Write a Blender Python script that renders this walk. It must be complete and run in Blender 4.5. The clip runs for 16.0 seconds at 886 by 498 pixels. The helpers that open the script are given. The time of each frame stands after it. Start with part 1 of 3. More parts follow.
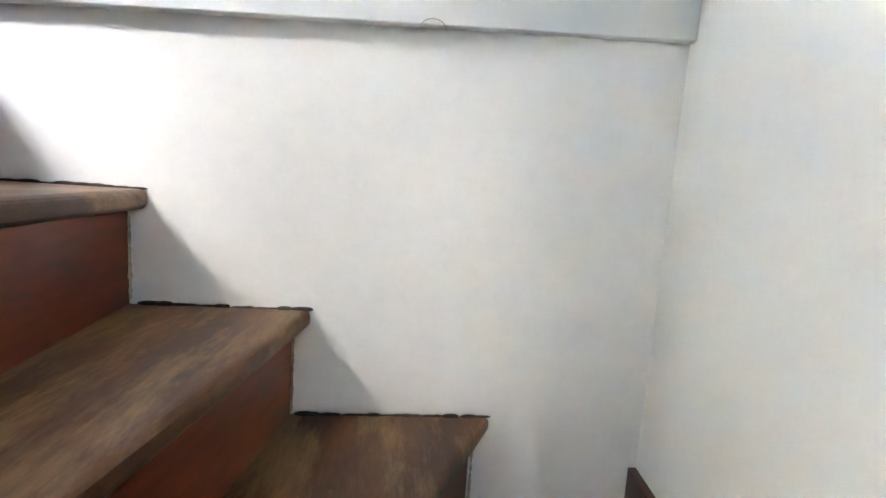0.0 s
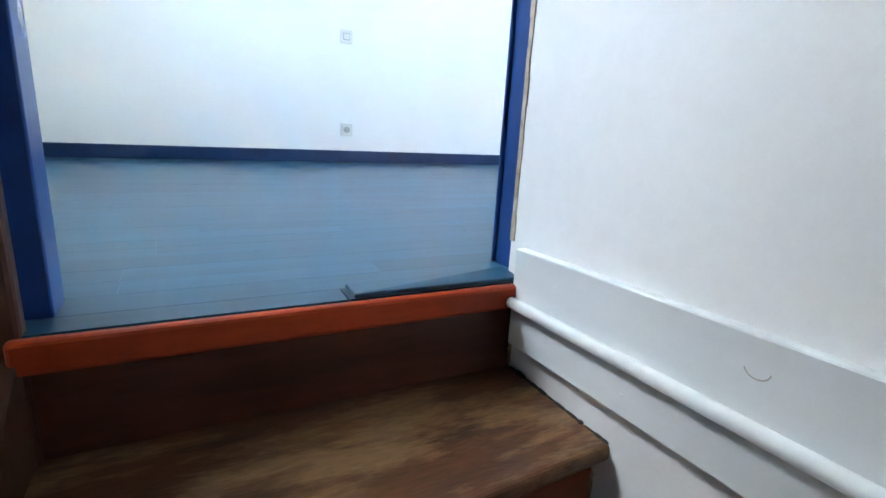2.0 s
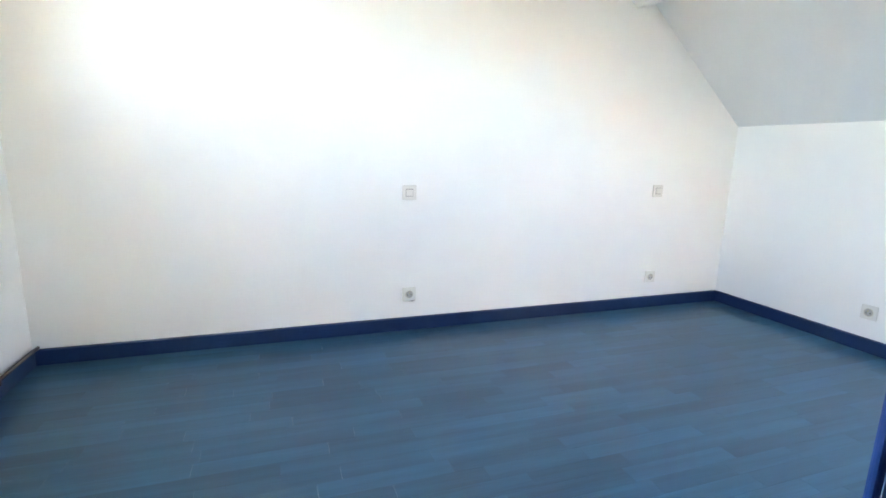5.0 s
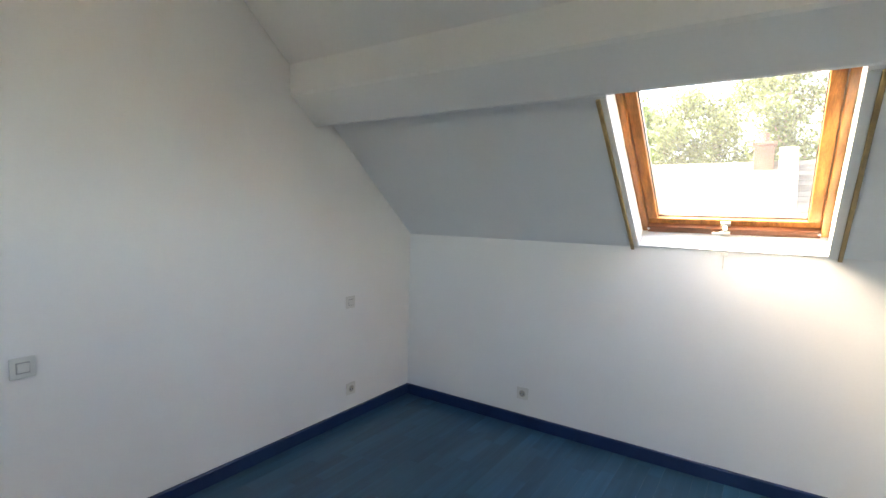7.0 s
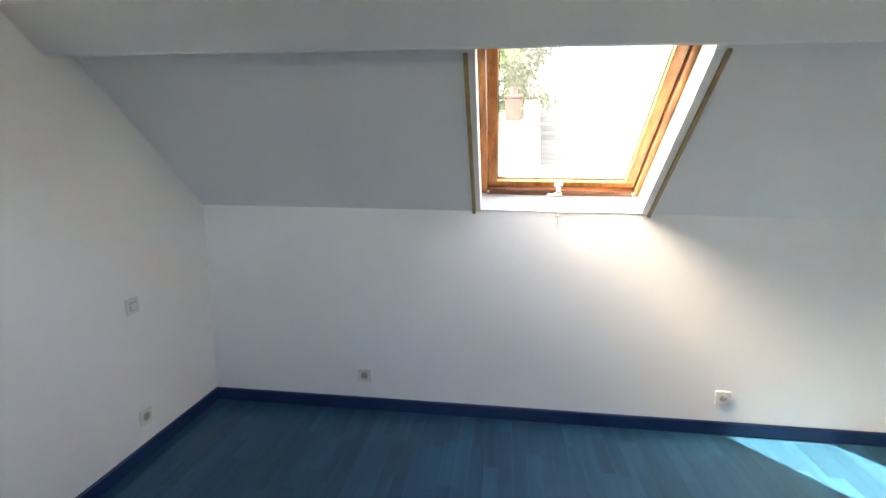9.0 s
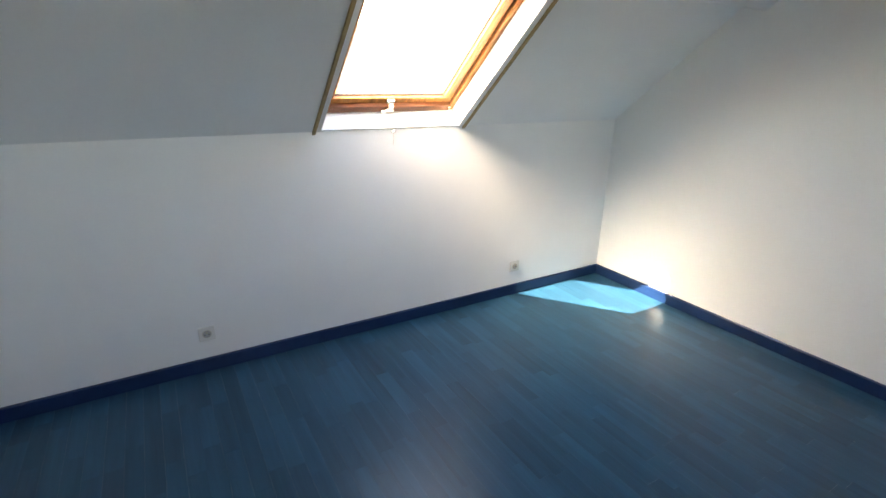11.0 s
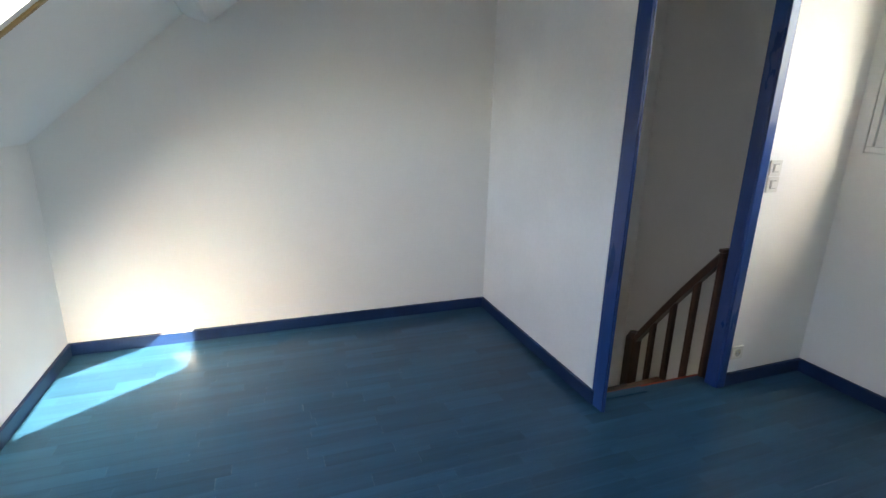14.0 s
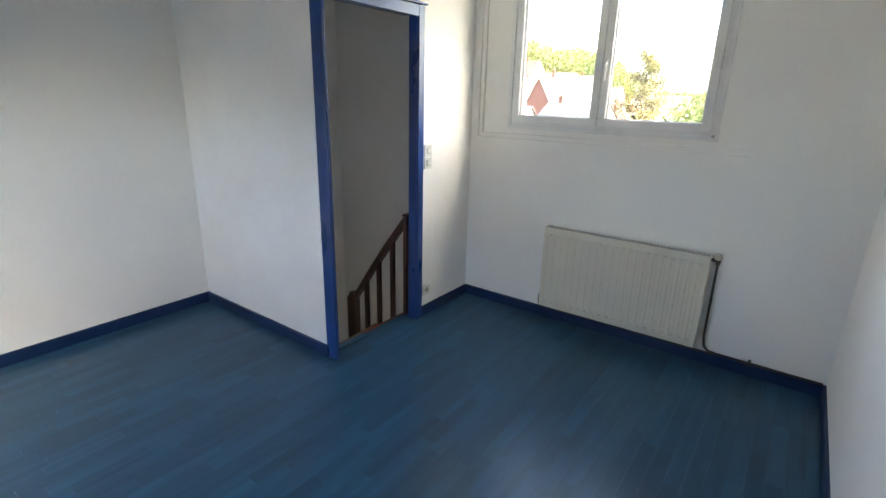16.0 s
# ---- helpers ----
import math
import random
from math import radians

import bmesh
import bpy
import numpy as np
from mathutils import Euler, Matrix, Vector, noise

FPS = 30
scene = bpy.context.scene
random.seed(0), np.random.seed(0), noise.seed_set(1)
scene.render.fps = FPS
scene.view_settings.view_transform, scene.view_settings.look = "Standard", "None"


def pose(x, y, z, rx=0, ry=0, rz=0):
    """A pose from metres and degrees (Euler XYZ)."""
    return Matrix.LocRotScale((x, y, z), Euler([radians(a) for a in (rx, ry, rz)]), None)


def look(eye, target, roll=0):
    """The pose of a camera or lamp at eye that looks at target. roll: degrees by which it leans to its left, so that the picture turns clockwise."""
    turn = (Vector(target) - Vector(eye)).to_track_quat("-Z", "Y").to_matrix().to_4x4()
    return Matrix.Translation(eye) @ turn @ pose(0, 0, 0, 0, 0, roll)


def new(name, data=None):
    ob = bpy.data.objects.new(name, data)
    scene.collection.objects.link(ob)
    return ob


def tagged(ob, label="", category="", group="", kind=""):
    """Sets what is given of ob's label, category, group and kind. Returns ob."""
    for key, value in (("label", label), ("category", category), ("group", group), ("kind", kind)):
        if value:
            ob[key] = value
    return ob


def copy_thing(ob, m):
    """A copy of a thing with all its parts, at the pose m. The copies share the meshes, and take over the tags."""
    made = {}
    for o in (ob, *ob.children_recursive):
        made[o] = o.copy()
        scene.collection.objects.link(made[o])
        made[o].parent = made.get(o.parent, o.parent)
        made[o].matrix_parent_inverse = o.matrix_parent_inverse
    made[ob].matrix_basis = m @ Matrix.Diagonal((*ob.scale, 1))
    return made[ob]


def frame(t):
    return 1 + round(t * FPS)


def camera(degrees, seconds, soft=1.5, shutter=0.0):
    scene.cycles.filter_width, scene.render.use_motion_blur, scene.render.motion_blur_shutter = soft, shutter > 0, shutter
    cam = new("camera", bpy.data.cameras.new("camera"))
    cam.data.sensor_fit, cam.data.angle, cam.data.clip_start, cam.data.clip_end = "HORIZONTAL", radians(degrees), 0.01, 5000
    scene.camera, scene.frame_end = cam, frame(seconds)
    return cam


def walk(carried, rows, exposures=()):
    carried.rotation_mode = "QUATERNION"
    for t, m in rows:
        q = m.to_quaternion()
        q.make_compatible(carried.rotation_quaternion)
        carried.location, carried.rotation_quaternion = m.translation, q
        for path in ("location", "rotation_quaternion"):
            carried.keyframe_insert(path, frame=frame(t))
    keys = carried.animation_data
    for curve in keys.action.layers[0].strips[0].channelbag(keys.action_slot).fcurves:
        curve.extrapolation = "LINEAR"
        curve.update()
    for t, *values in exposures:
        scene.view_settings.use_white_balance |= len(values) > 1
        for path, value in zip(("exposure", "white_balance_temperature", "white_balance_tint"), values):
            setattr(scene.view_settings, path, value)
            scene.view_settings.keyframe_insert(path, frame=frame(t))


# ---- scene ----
cam = camera(84.4, 16.0)
PATH = [
    (0, (-0.81, -0.985, -0.313), (1.161, -1.196, -0.582), 3.8),
    (0.2, (-0.78, -0.976, -0.241), (1.194, -0.947, -0.556), 4.5),
    (0.3, (-0.77, -0.976, -0.206), (1.195, -0.811, -0.543), 4.6),
    (0.5, (-0.749, -0.989, -0.18), (1.18, -0.557, -0.485), 4.5),
    (0.7, (-0.679, -1.013, -0.073), (1.124, -0.301, -0.563), 4.0),
    (1, (-0.636, -1.014, 0.044), (1.014, -0.012, -0.483), 3.5),
    (1.1, (-0.615, -1.008, 0.051), (0.972, 0.115, -0.419), 3.8),
    (1.5, (-0.586, -0.93, 0.125), (0.717, 0.516, -0.351), 3.5),
    (2, (-0.567, -0.831, 0.272), (0.334, 0.892, -0.218), 3.3),
    (2.5, (-0.447, -0.717, 0.425), (0.149, 1.125, -0.082), 2.3),
    (3, (-0.417, -0.553, 0.526), (-0.005, 1.346, 0.051), 2.3),
    (4.0, (-0.405, -0.37, 0.78), (0.115, 1.49, 0.36), 2.3),
    (5.5, (-0.341, -0.06, 1.099), (0.501, 1.723, 0.767), 1.6),
    (6, (-0.356, 0.015, 1.204), (0.787, 1.639, 0.966), 1.8),
    (6.5, (-0.308, 0.107, 1.281), (1.112, 1.504, 1.104), 1.6),
    (7, (-0.248, 0.16, 1.383), (1.408, 1.271, 1.233), 1.5),
    (7.5, (-0.144, 0.232, 1.405), (1.649, 1.105, 1.257), 1.2),
    (8, (-0.074, 0.302, 1.481), (1.816, 0.937, 1.328), 1.2),
    (10.5, (0.011, 1.375, 1.482), (1.811, 0.828, 0.802), 0.9),
    (11, (0.094, 1.545, 1.503), (1.711, 0.578, 0.833), 1.0),
    (11.5, (0.307, 1.628, 1.495), (1.62, 0.276, 0.825), 1.4),
    (12, (0.521, 1.635, 1.515), (1.444, -0.021, 0.879), 1.7),
    (12.5, (0.817, 1.652, 1.489), (1.308, -0.193, 0.88), 2.1),
    (13, (1.05, 1.663, 1.501), (1.116, -0.247, 0.912), 2.0),
    (13.5, (1.353, 1.677, 1.394), (1.054, -0.228, 0.862), 1.6),
    (14, (1.503, 1.725, 1.426), (0.836, -0.081, 0.885), 1.4),
    (14.5, (1.643, 1.782, 1.488), (0.589, 0.178, 0.926), 0.9),
    (15, (1.735, 1.859, 1.5), (0.412, 0.473, 0.928), 1.5),
    (15.5, (1.759, 1.95, 1.521), (0.324, 0.691, 0.926), 1.5),
    (16, (1.769, 2.052, 1.551), (0.222, 0.934, 0.953), 1.4),
]

SKY_EXPOSURES = [(0, 8.15, 7100, 5), (0.3, 8.0, 6900, 3), (0.7, 7.65, 6700, 0), (1.1, 7.15, 6550, -1), (1.5, 6.75, 6550, -1), (2.2, 6.4, 6650, 0), (3, 6.3, 7200, 3), (5.5, 6.25, 8100, 9), (6.2, 5.55, 8100, 10), (7, 4.8, 8200, 9), (8, 4.8, 8000, 9), (10.5, 4.7, 7900, 9), (11.5, 4.75, 7900, 9), (13, 4.7, 7800, 9), (14.5, 4.9, 7600, 8), (16, 4.95, 7600, 8)]
walk(cam, [(t, look(eye, target, roll)) for t, eye, target, roll in PATH], SKY_EXPOSURES)

# ---- light ----
SUN_WAY = Vector((-0.012, -0.888, -1.0)).normalized()
world = bpy.data.worlds.new("daylight")
scene.world = world
world.use_nodes = True
wn = world.node_tree
sky = wn.nodes.new("ShaderNodeTexSky")
sky.sky_type, sky.sun_disc = "NISHITA", False
sky.sun_elevation, sky.sun_rotation = radians(47.5), radians(0)
sky.air_density, sky.dust_density, sky.ozone_density = 0.8, 4.0, 0.6
wn.links.new(sky.outputs[0], wn.nodes["Background"].inputs[0])
wn.nodes["Background"].inputs[1].default_value = 0.15
sun = new("sun", bpy.data.lights.new("sun", "SUN"))
sun.data.energy, sun.data.angle, sun.data.color = 1.75, radians(0.55), (1.0, 0.94, 0.84)
sun.matrix_world = look((0, 0, 30), Vector((0, 0, 30)) + SUN_WAY)


def sky_portal(name, m, w, h):
    """Guides the sky's light through an opening; it gives none of its own."""
    data = bpy.data.lights.new(name, "AREA")
    data.shape, data.size, data.size_y = "RECTANGLE", w, h
    data.cycles.is_portal = True
    new(name, data).matrix_world = m


sky_portal("sky_portal_west", pose(-1.64, 0.963, 1.85, 0, -90, 0), 1.0, 1.34)
# serves an unseen opening added low in the west wall to brighten the stairs
sky_portal("sky_portal_added_opening", pose(-1.66, -0.76, -2.175, 0, -90, 0), 1.6, 1.3)
sky_portal("sky_portal_roof", look((2.646 - 0.405 + 0.155, 0.353, 1.217 + 0.345 + 0.18), (2.646 - 0.405, 0.353, 1.217 + 0.345)), 0.86, 1.1)

# ---- materials ----
def material(name, color, rough=0.6, vary=0.06, scale=3.0, fine=60.0, bump=0.15, stretch=(1, 1, 1), second=None, stain=0.0,
             metal=0.0, pieces="", spread=0.0, coat=0.0, gloss=0.5, depth=0.002, second_at=(0.55, 0.72), uneven=0.08, through_light=0.0):
    m = bpy.data.materials.new(name)
    m.use_nodes = True
    t = m.node_tree
    n, l = t.nodes, t.links
    b = n["Principled BSDF"]
    co = n.new("ShaderNodeTexCoord")
    mp = n.new("ShaderNodeMapping")
    mp.inputs["Scale"].default_value = stretch
    l.new(co.outputs["Object"], mp.inputs[0])
    src = mp.outputs[0]
    rnd = None
    if pieces:
        if pieces == "object":
            rnd = n.new("ShaderNodeObjectInfo").outputs["Random"]
        else:
            rnd = n.new("ShaderNodeNewGeometry").outputs["Random Per Island"]
        add = n.new("ShaderNodeVectorMath")
        mul = n.new("ShaderNodeMath")
        mul.operation = "MULTIPLY"
        mul.inputs[1].default_value = 37.0
        l.new(rnd, mul.inputs[0])
        l.new(mp.outputs[0], add.inputs[0])
        l.new(mul.outputs[0], add.inputs[1])
        src = add.outputs[0]
    big = n.new("ShaderNodeTexNoise")
    big.inputs["Scale"].default_value, big.inputs["Detail"].default_value = scale, 5
    small = n.new("ShaderNodeTexNoise")
    small.inputs["Scale"].default_value, small.inputs["Detail"].default_value = fine, 4
    l.new(src, big.inputs["Vector"])
    l.new(src, small.inputs["Vector"])
    ramp = n.new("ShaderNodeValToRGB")
    lo = [c * (1 - vary * 2) for c in color]
    hi = [min(1, c * (1 + vary * 2)) for c in color]
    ramp.color_ramp.elements[0].position, ramp.color_ramp.elements[1].position = 0.3, 0.7
    ramp.color_ramp.elements[0].color, ramp.color_ramp.elements[1].color = (*lo, 1), (*hi, 1)
    l.new(big.outputs[0], ramp.inputs[0])
    col = ramp.outputs[0]
    if second:
        mask = n.new("ShaderNodeValToRGB")
        mask.color_ramp.elements[0].position, mask.color_ramp.elements[1].position = second_at
        worn = n.new("ShaderNodeTexNoise")
        worn.inputs["Scale"].default_value, worn.inputs["Detail"].default_value = scale * 0.8, 8
        worn.inputs["Roughness"].default_value = 0.7
        l.new(src, worn.inputs["Vector"])
        l.new(worn.outputs[0], mask.inputs[0])
        mix = n.new("ShaderNodeMixRGB")
        l.new(mask.outputs[0], mix.inputs[0])
        l.new(col, mix.inputs[1])
        mix.inputs[2].default_value = (*second, 1)
        col = mix.outputs[0]
    grain = n.new("ShaderNodeMixRGB")
    grain.blend_type = "MULTIPLY"
    grain.inputs[0].default_value = min(1.0, vary * 4 + stain)
    gr = n.new("ShaderNodeValToRGB")
    gr.color_ramp.elements[0].position, gr.color_ramp.elements[0].color = 0.3, (0.72, 0.72, 0.72, 1)
    gr.color_ramp.elements[1].position = 0.62
    l.new(small.outputs[0], gr.inputs[0])
    l.new(col, grain.inputs[1])
    l.new(gr.outputs[0], grain.inputs[2])
    col = grain.outputs[0]
    if rnd is not None and spread:
        hs = n.new("ShaderNodeHueSaturation")
        mr = n.new("ShaderNodeMapRange")
        mr.inputs["To Min"].default_value, mr.inputs["To Max"].default_value = 1 - spread, 1 + spread
        l.new(rnd, mr.inputs["Value"])
        l.new(mr.outputs[0], hs.inputs["Value"])
        l.new(col, hs.inputs["Color"])
        col = hs.outputs[0]
    l.new(col, b.inputs["Base Color"])
    rr = n.new("ShaderNodeMapRange")
    rr.inputs["To Min"].default_value, rr.inputs["To Max"].default_value = max(0.03, rough - uneven), min(1, rough + uneven)
    l.new(big.outputs[0], rr.inputs["Value"])
    l.new(rr.outputs[0], b.inputs["Roughness"])
    b.inputs["Metallic"].default_value = metal
    b.inputs["Coat Weight"].default_value = coat
    b.inputs["Specular IOR Level"].default_value = gloss
    if bump:
        bp = n.new("ShaderNodeBump")
        bp.inputs["Strength"].default_value, bp.inputs["Distance"].default_value = bump, depth
        l.new(small.outputs[0], bp.inputs["Height"])
        l.new(bp.outputs[0], b.inputs["Normal"])
    if through_light:
        thin = n.new("ShaderNodeBsdfTranslucent")
        both = n.new("ShaderNodeMixShader")
        both.inputs[0].default_value = through_light
        l.new(col, thin.inputs[0])
        l.new(b.outputs[0], both.inputs[1])
        l.new(thin.outputs[0], both.inputs[2])
        l.new(both.outputs[0], n["Material Output"].inputs[0])
    return m


def glass_material(name, veil=0.0):
    """Thin clear pane: clear passage, a weak gloss and, if wished, a dusty film that imitates veiling glare."""
    m = bpy.data.materials.new(name)
    m.use_nodes = True
    t = m.node_tree
    t.nodes.remove(t.nodes["Principled BSDF"])
    clear = t.nodes.new("ShaderNodeBsdfTransparent")
    clear.inputs[0].default_value = (0.95, 0.97, 0.96, 1)
    gloss = t.nodes.new("ShaderNodeBsdfGlossy")
    gloss.inputs["Roughness"].default_value = 0.02
    mix = t.nodes.new("ShaderNodeMixShader")
    mix.inputs[0].default_value = 0.05
    t.links.new(clear.outputs[0], mix.inputs[1])
    t.links.new(gloss.outputs[0], mix.inputs[2])
    out = mix.outputs[0]
    # pale translucent film stands in for the haze of glare over the view
    if veil:
        film = t.nodes.new("ShaderNodeBsdfTranslucent")
        film.inputs[0].default_value = (0.8, 0.8, 0.78, 1)
        dusty = t.nodes.new("ShaderNodeMixShader")
        spots = t.nodes.new("ShaderNodeTexNoise")
        spots.inputs["Scale"].default_value, spots.inputs["Detail"].default_value = 6, 6
        mr = t.nodes.new("ShaderNodeMapRange")
        mr.inputs["To Min"].default_value, mr.inputs["To Max"].default_value = veil * 0.5, veil * 1.5
        t.links.new(spots.outputs[0], mr.inputs["Value"])
        t.links.new(mr.outputs[0], dusty.inputs[0])
        t.links.new(out, dusty.inputs[1])
        t.links.new(film.outputs[0], dusty.inputs[2])
        out = dusty.outputs[0]
    t.links.new(out, t.nodes["Material Output"].inputs[0])
    return m


WHITE = material("white_wall_paint", (0.86, 0.85, 0.825), 0.62, 0.012, 1.6, 90, 0.06)
CEIL = material("white_ceiling_paint", (0.85, 0.855, 0.85), 0.7, 0.015, 1.2, 70, 0.12)
STAIRWHITE = material("gloss_white_partition_paint", (0.84, 0.845, 0.85), 0.38, 0.02, 2.5, 40, 0.15)
BOARDWHITE = material("white_painted_board", (0.74, 0.77, 0.79), 0.35, 0.03, 4, 30, 0.25, stretch=(1, 0.15, 1))
FLOOR_A = material("blue_stained_strip", (0.0165, 0.068, 0.124), 0.30, 0.10, 5, 30, 0.03, (0.25, 4, 1), pieces="object", spread=0.2, depth=0.001, gloss=0.33, uneven=0.015)
FLOOR_B = material("blue_stained_strip_joined", (0.0165, 0.068, 0.124), 0.30, 0.10, 5, 30, 0.03, (0.25, 4, 1), pieces="island", spread=0.2, depth=0.001, gloss=0.33, uneven=0.015)
SUBFLOOR = material("dark_blue_joint", (0.012, 0.035, 0.075), 0.6, 0.1)
BLUE = material("blue_gloss_paint", (0.011, 0.052, 0.205), 0.3, 0.08, 6, 50, 0.25, (1, 1, 0.3))
BLUESKIRT = material("dark_blue_skirting_paint", (0.006, 0.025, 0.088), 0.32, 0.1, 5, 50, 0.2)
TREAD = material("worn_oak_tread", (0.110, 0.042, 0.017), 0.42, 0.3, 5, 45, 0.35, (0.8, 3.2, 1), second=(0.26, 0.145, 0.065), stain=0.35, second_at=(0.48, 0.60), gloss=0.35)
RISER = material("red_brown_varnished_riser", (0.20, 0.040, 0.014), 0.34, 0.2, 5, 30, 0.12, (0.6, 0.6, 2.5), second=(0.11, 0.026, 0.011), stain=0.2, second_at=(0.42, 0.75), gloss=0.35)
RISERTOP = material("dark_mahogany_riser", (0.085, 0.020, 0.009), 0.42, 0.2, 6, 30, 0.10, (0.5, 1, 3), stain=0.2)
NOSERED = material("red_oxide_paint", (0.42, 0.055, 0.015), 0.4, 0.12, 7, 50, 0.25, (0.4, 2, 2), gloss=0.25)
NEWEL = material("dark_stained_stair_wood", (0.075, 0.027, 0.014), 0.38, 0.2, 6, 40, 0.3, (2, 2, 0.4))
PINE = material("varnished_pine", (0.50, 0.20, 0.055), 0.32, 0.22, 5, 40, 0.25, (1, 6, 1), second=(0.20, 0.07, 0.025), second_at=(0.62, 0.8))
PINEDARK = material("weathered_pine", (0.26, 0.085, 0.03), 0.42, 0.25, 7, 40, 0.4, (4, 0.5, 2), second=(0.07, 0.03, 0.02), stain=0.2, second_at=(0.5, 0.66))
BATTEN = material("varnished_batten", (0.42, 0.29, 0.13), 0.5, 0.15, 9, 50, 0.2)
CREAM = material("cream_enamel", (0.72, 0.68, 0.57), 0.35, 0.02, 3, 60, 0.05)
PLASTIC = material("white_plastic", (0.72, 0.70, 0.65), 0.35, 0.02, 6, 80, 0.03)
GREYPLASTIC = material("grey_plastic", (0.40, 0.38, 0.35), 0.4, 0.03, 6, 80, 0.03)
BEIGEPLASTIC = material("beige_plastic", (0.55, 0.50, 0.40), 0.4, 0.03, 6, 80, 0.03)
UPVC = material("white_window_frame", (0.78, 0.79, 0.79), 0.28, 0.01, 4, 80, 0.02)
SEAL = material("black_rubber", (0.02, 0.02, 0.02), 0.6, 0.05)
METAL = material("brass_pin", (0.5, 0.42, 0.25), 0.3, 0.05, metal=1.0)
DARKPIPE = material("dark_copper_pipe", (0.05, 0.035, 0.028), 0.45, 0.15, 12, 60, 0.2)
PLASTER = material("bare_plaster_edge", (0.50, 0.42, 0.33), 0.9, 0.2, 15, 60, 0.6, second=(0.22, 0.14, 0.09))
GLASS = glass_material("window_glass")
VEILGLASS = glass_material("veiled_roof_glass", 0.012)
BRICK = material("red_brick", (0.11, 0.04, 0.028), 0.85, 0.15, 3, 20, 0.5)
RENDERED = material("pale_render", (0.30, 0.28, 0.25), 0.85, 0.08, 0.6, 12, 0.3)
SLATE = material("grey_slate", (0.045, 0.043, 0.045), 0.6, 0.18, 0.7, 8, 0.3, pieces="island", spread=0.2)
PALESLATE = material("weathered_pale_slate", (0.065, 0.061, 0.058), 0.7, 0.25, 0.9, 6, 0.3, pieces="island", spread=0.25)
TILES = material("red_clay_tile", (0.11, 0.055, 0.04), 0.8, 0.18, 0.7, 8, 0.3, pieces="island", spread=0.2)
GRASS = material("gravel_and_gardens", (0.17, 0.165, 0.13), 0.9, 0.25, 0.2, 4, 0.3)
LEAF = material("green_leaves", (0.085, 0.115, 0.04), 0.7, 0.2, 1.5, 12, 0.2, pieces="island", spread=0.4, through_light=0.4)
LEAFDARK = material("dark_conifer_leaves", (0.12, 0.11, 0.045), 0.7, 0.2, 1.5, 12, 0.2, pieces="island", spread=0.45, through_light=0.4)
BARK = material("grey_bark", (0.16, 0.12, 0.09), 0.9, 0.2, 4, 20, 0.6)
HILLMAT = material("far_woods", (0.10, 0.115, 0.04), 0.9, 0.3, 0.08, 0.9, 0.3, pieces="island", spread=0.35, through_light=0.4)
DARKGLASS = material("far_window_glass", (0.05, 0.06, 0.07), 0.1, 0.05)


# ---- mesh helpers ----
def box(bm, a, b, bevel=0.0):
    a, b = Vector(a), Vector(b)
    made = bmesh.ops.create_cube(bm, size=1.0, matrix=Matrix.LocRotScale((a + b) / 2, None, [abs(c) for c in (b - a)]))["verts"]
    if bevel:
        edges = list({e for v in made for e in v.link_edges})
        bmesh.ops.bevel(bm, geom=edges, offset=bevel, segments=2, profile=0.5, affect="EDGES")
    return made


def prism(bm, pts, way):
    """A solid from a flat outline, swept by the vector way."""
    way = Vector(way)
    low = [bm.verts.new(p) for p in pts]
    top = [bm.verts.new(Vector(p) + way) for p in pts]
    n = len(pts)
    bm.faces.new(low)
    bm.faces.new(top)
    for i in range(n):
        bm.faces.new((low[i], low[(i + 1) % n], top[(i + 1) % n], top[i]))
    bmesh.ops.recalc_face_normals(bm, faces=bm.faces[:])


def rod(bm, a, b, r, r2=None, seg=12):
    a, b = Vector(a), Vector(b)
    d = b - a
    m = Matrix.Translation((a + b) / 2) @ d.to_track_quat("Z", "Y").to_matrix().to_4x4()
    bmesh.ops.create_cone(bm, cap_ends=True, segments=seg, radius1=r, radius2=r if r2 is None else r2, depth=d.length, matrix=m)


def tube(bm, pts, r, seg=10):
    """A bent pipe along points, with joints rounded by balls."""
    for a, b in zip(pts, pts[1:]):
        rod(bm, a, b, r, seg=seg)
    for p in pts[1:-1]:
        bmesh.ops.create_uvsphere(bm, u_segments=seg, v_segments=6, radius=r, matrix=Matrix.Translation(p))


def mesh_of(name, bm, mat, smooth=False):
    me = bpy.data.meshes.new(name)
    bm.to_mesh(me)
    bm.free()
    me.materials.append(mat)
    if smooth:
        for p in me.polygons:
            p.use_smooth = True
    return me


def thing(name, bm, mat, label, category, group="", kind="", smooth=False):
    return tagged(new(name, mesh_of(name, bm, mat, smooth)), label, category, group, kind)


def base(name, m, label, category, group="", kind=""):
    ob = new(name)
    ob.empty_display_size = 0.05
    ob.matrix_world = m
    return tagged(ob, label, category, group, kind)


def part(name, bm, mat, parent, label="", smooth=False):
    ob = new(name, mesh_of(name, bm, mat, smooth))
    ob.parent = parent
    if label:
        ob["label"] = label
    return ob


def B():
    return bmesh.new()


# ---- plan ----
XE, XB, YA, YC = -1.396, 2.646, 2.398, -1.441
KNEE, RISE = 1.217, 0.855
XR = 0.593
ZR = KNEE + (XB - XR) * RISE
TH = math.atan(RISE)
DORMER_Y, DORMER_Z = 1.85, 2.40
XS = -0.035
LOW = -3.2
FULL = [(XE - 0.2, LOW), (XB + 0.2, LOW), (XB + 0.2, KNEE - 0.2 * RISE + 0.1), (XR, ZR + 0.1), (XE - 0.2, DORMER_Z + 0.2)]

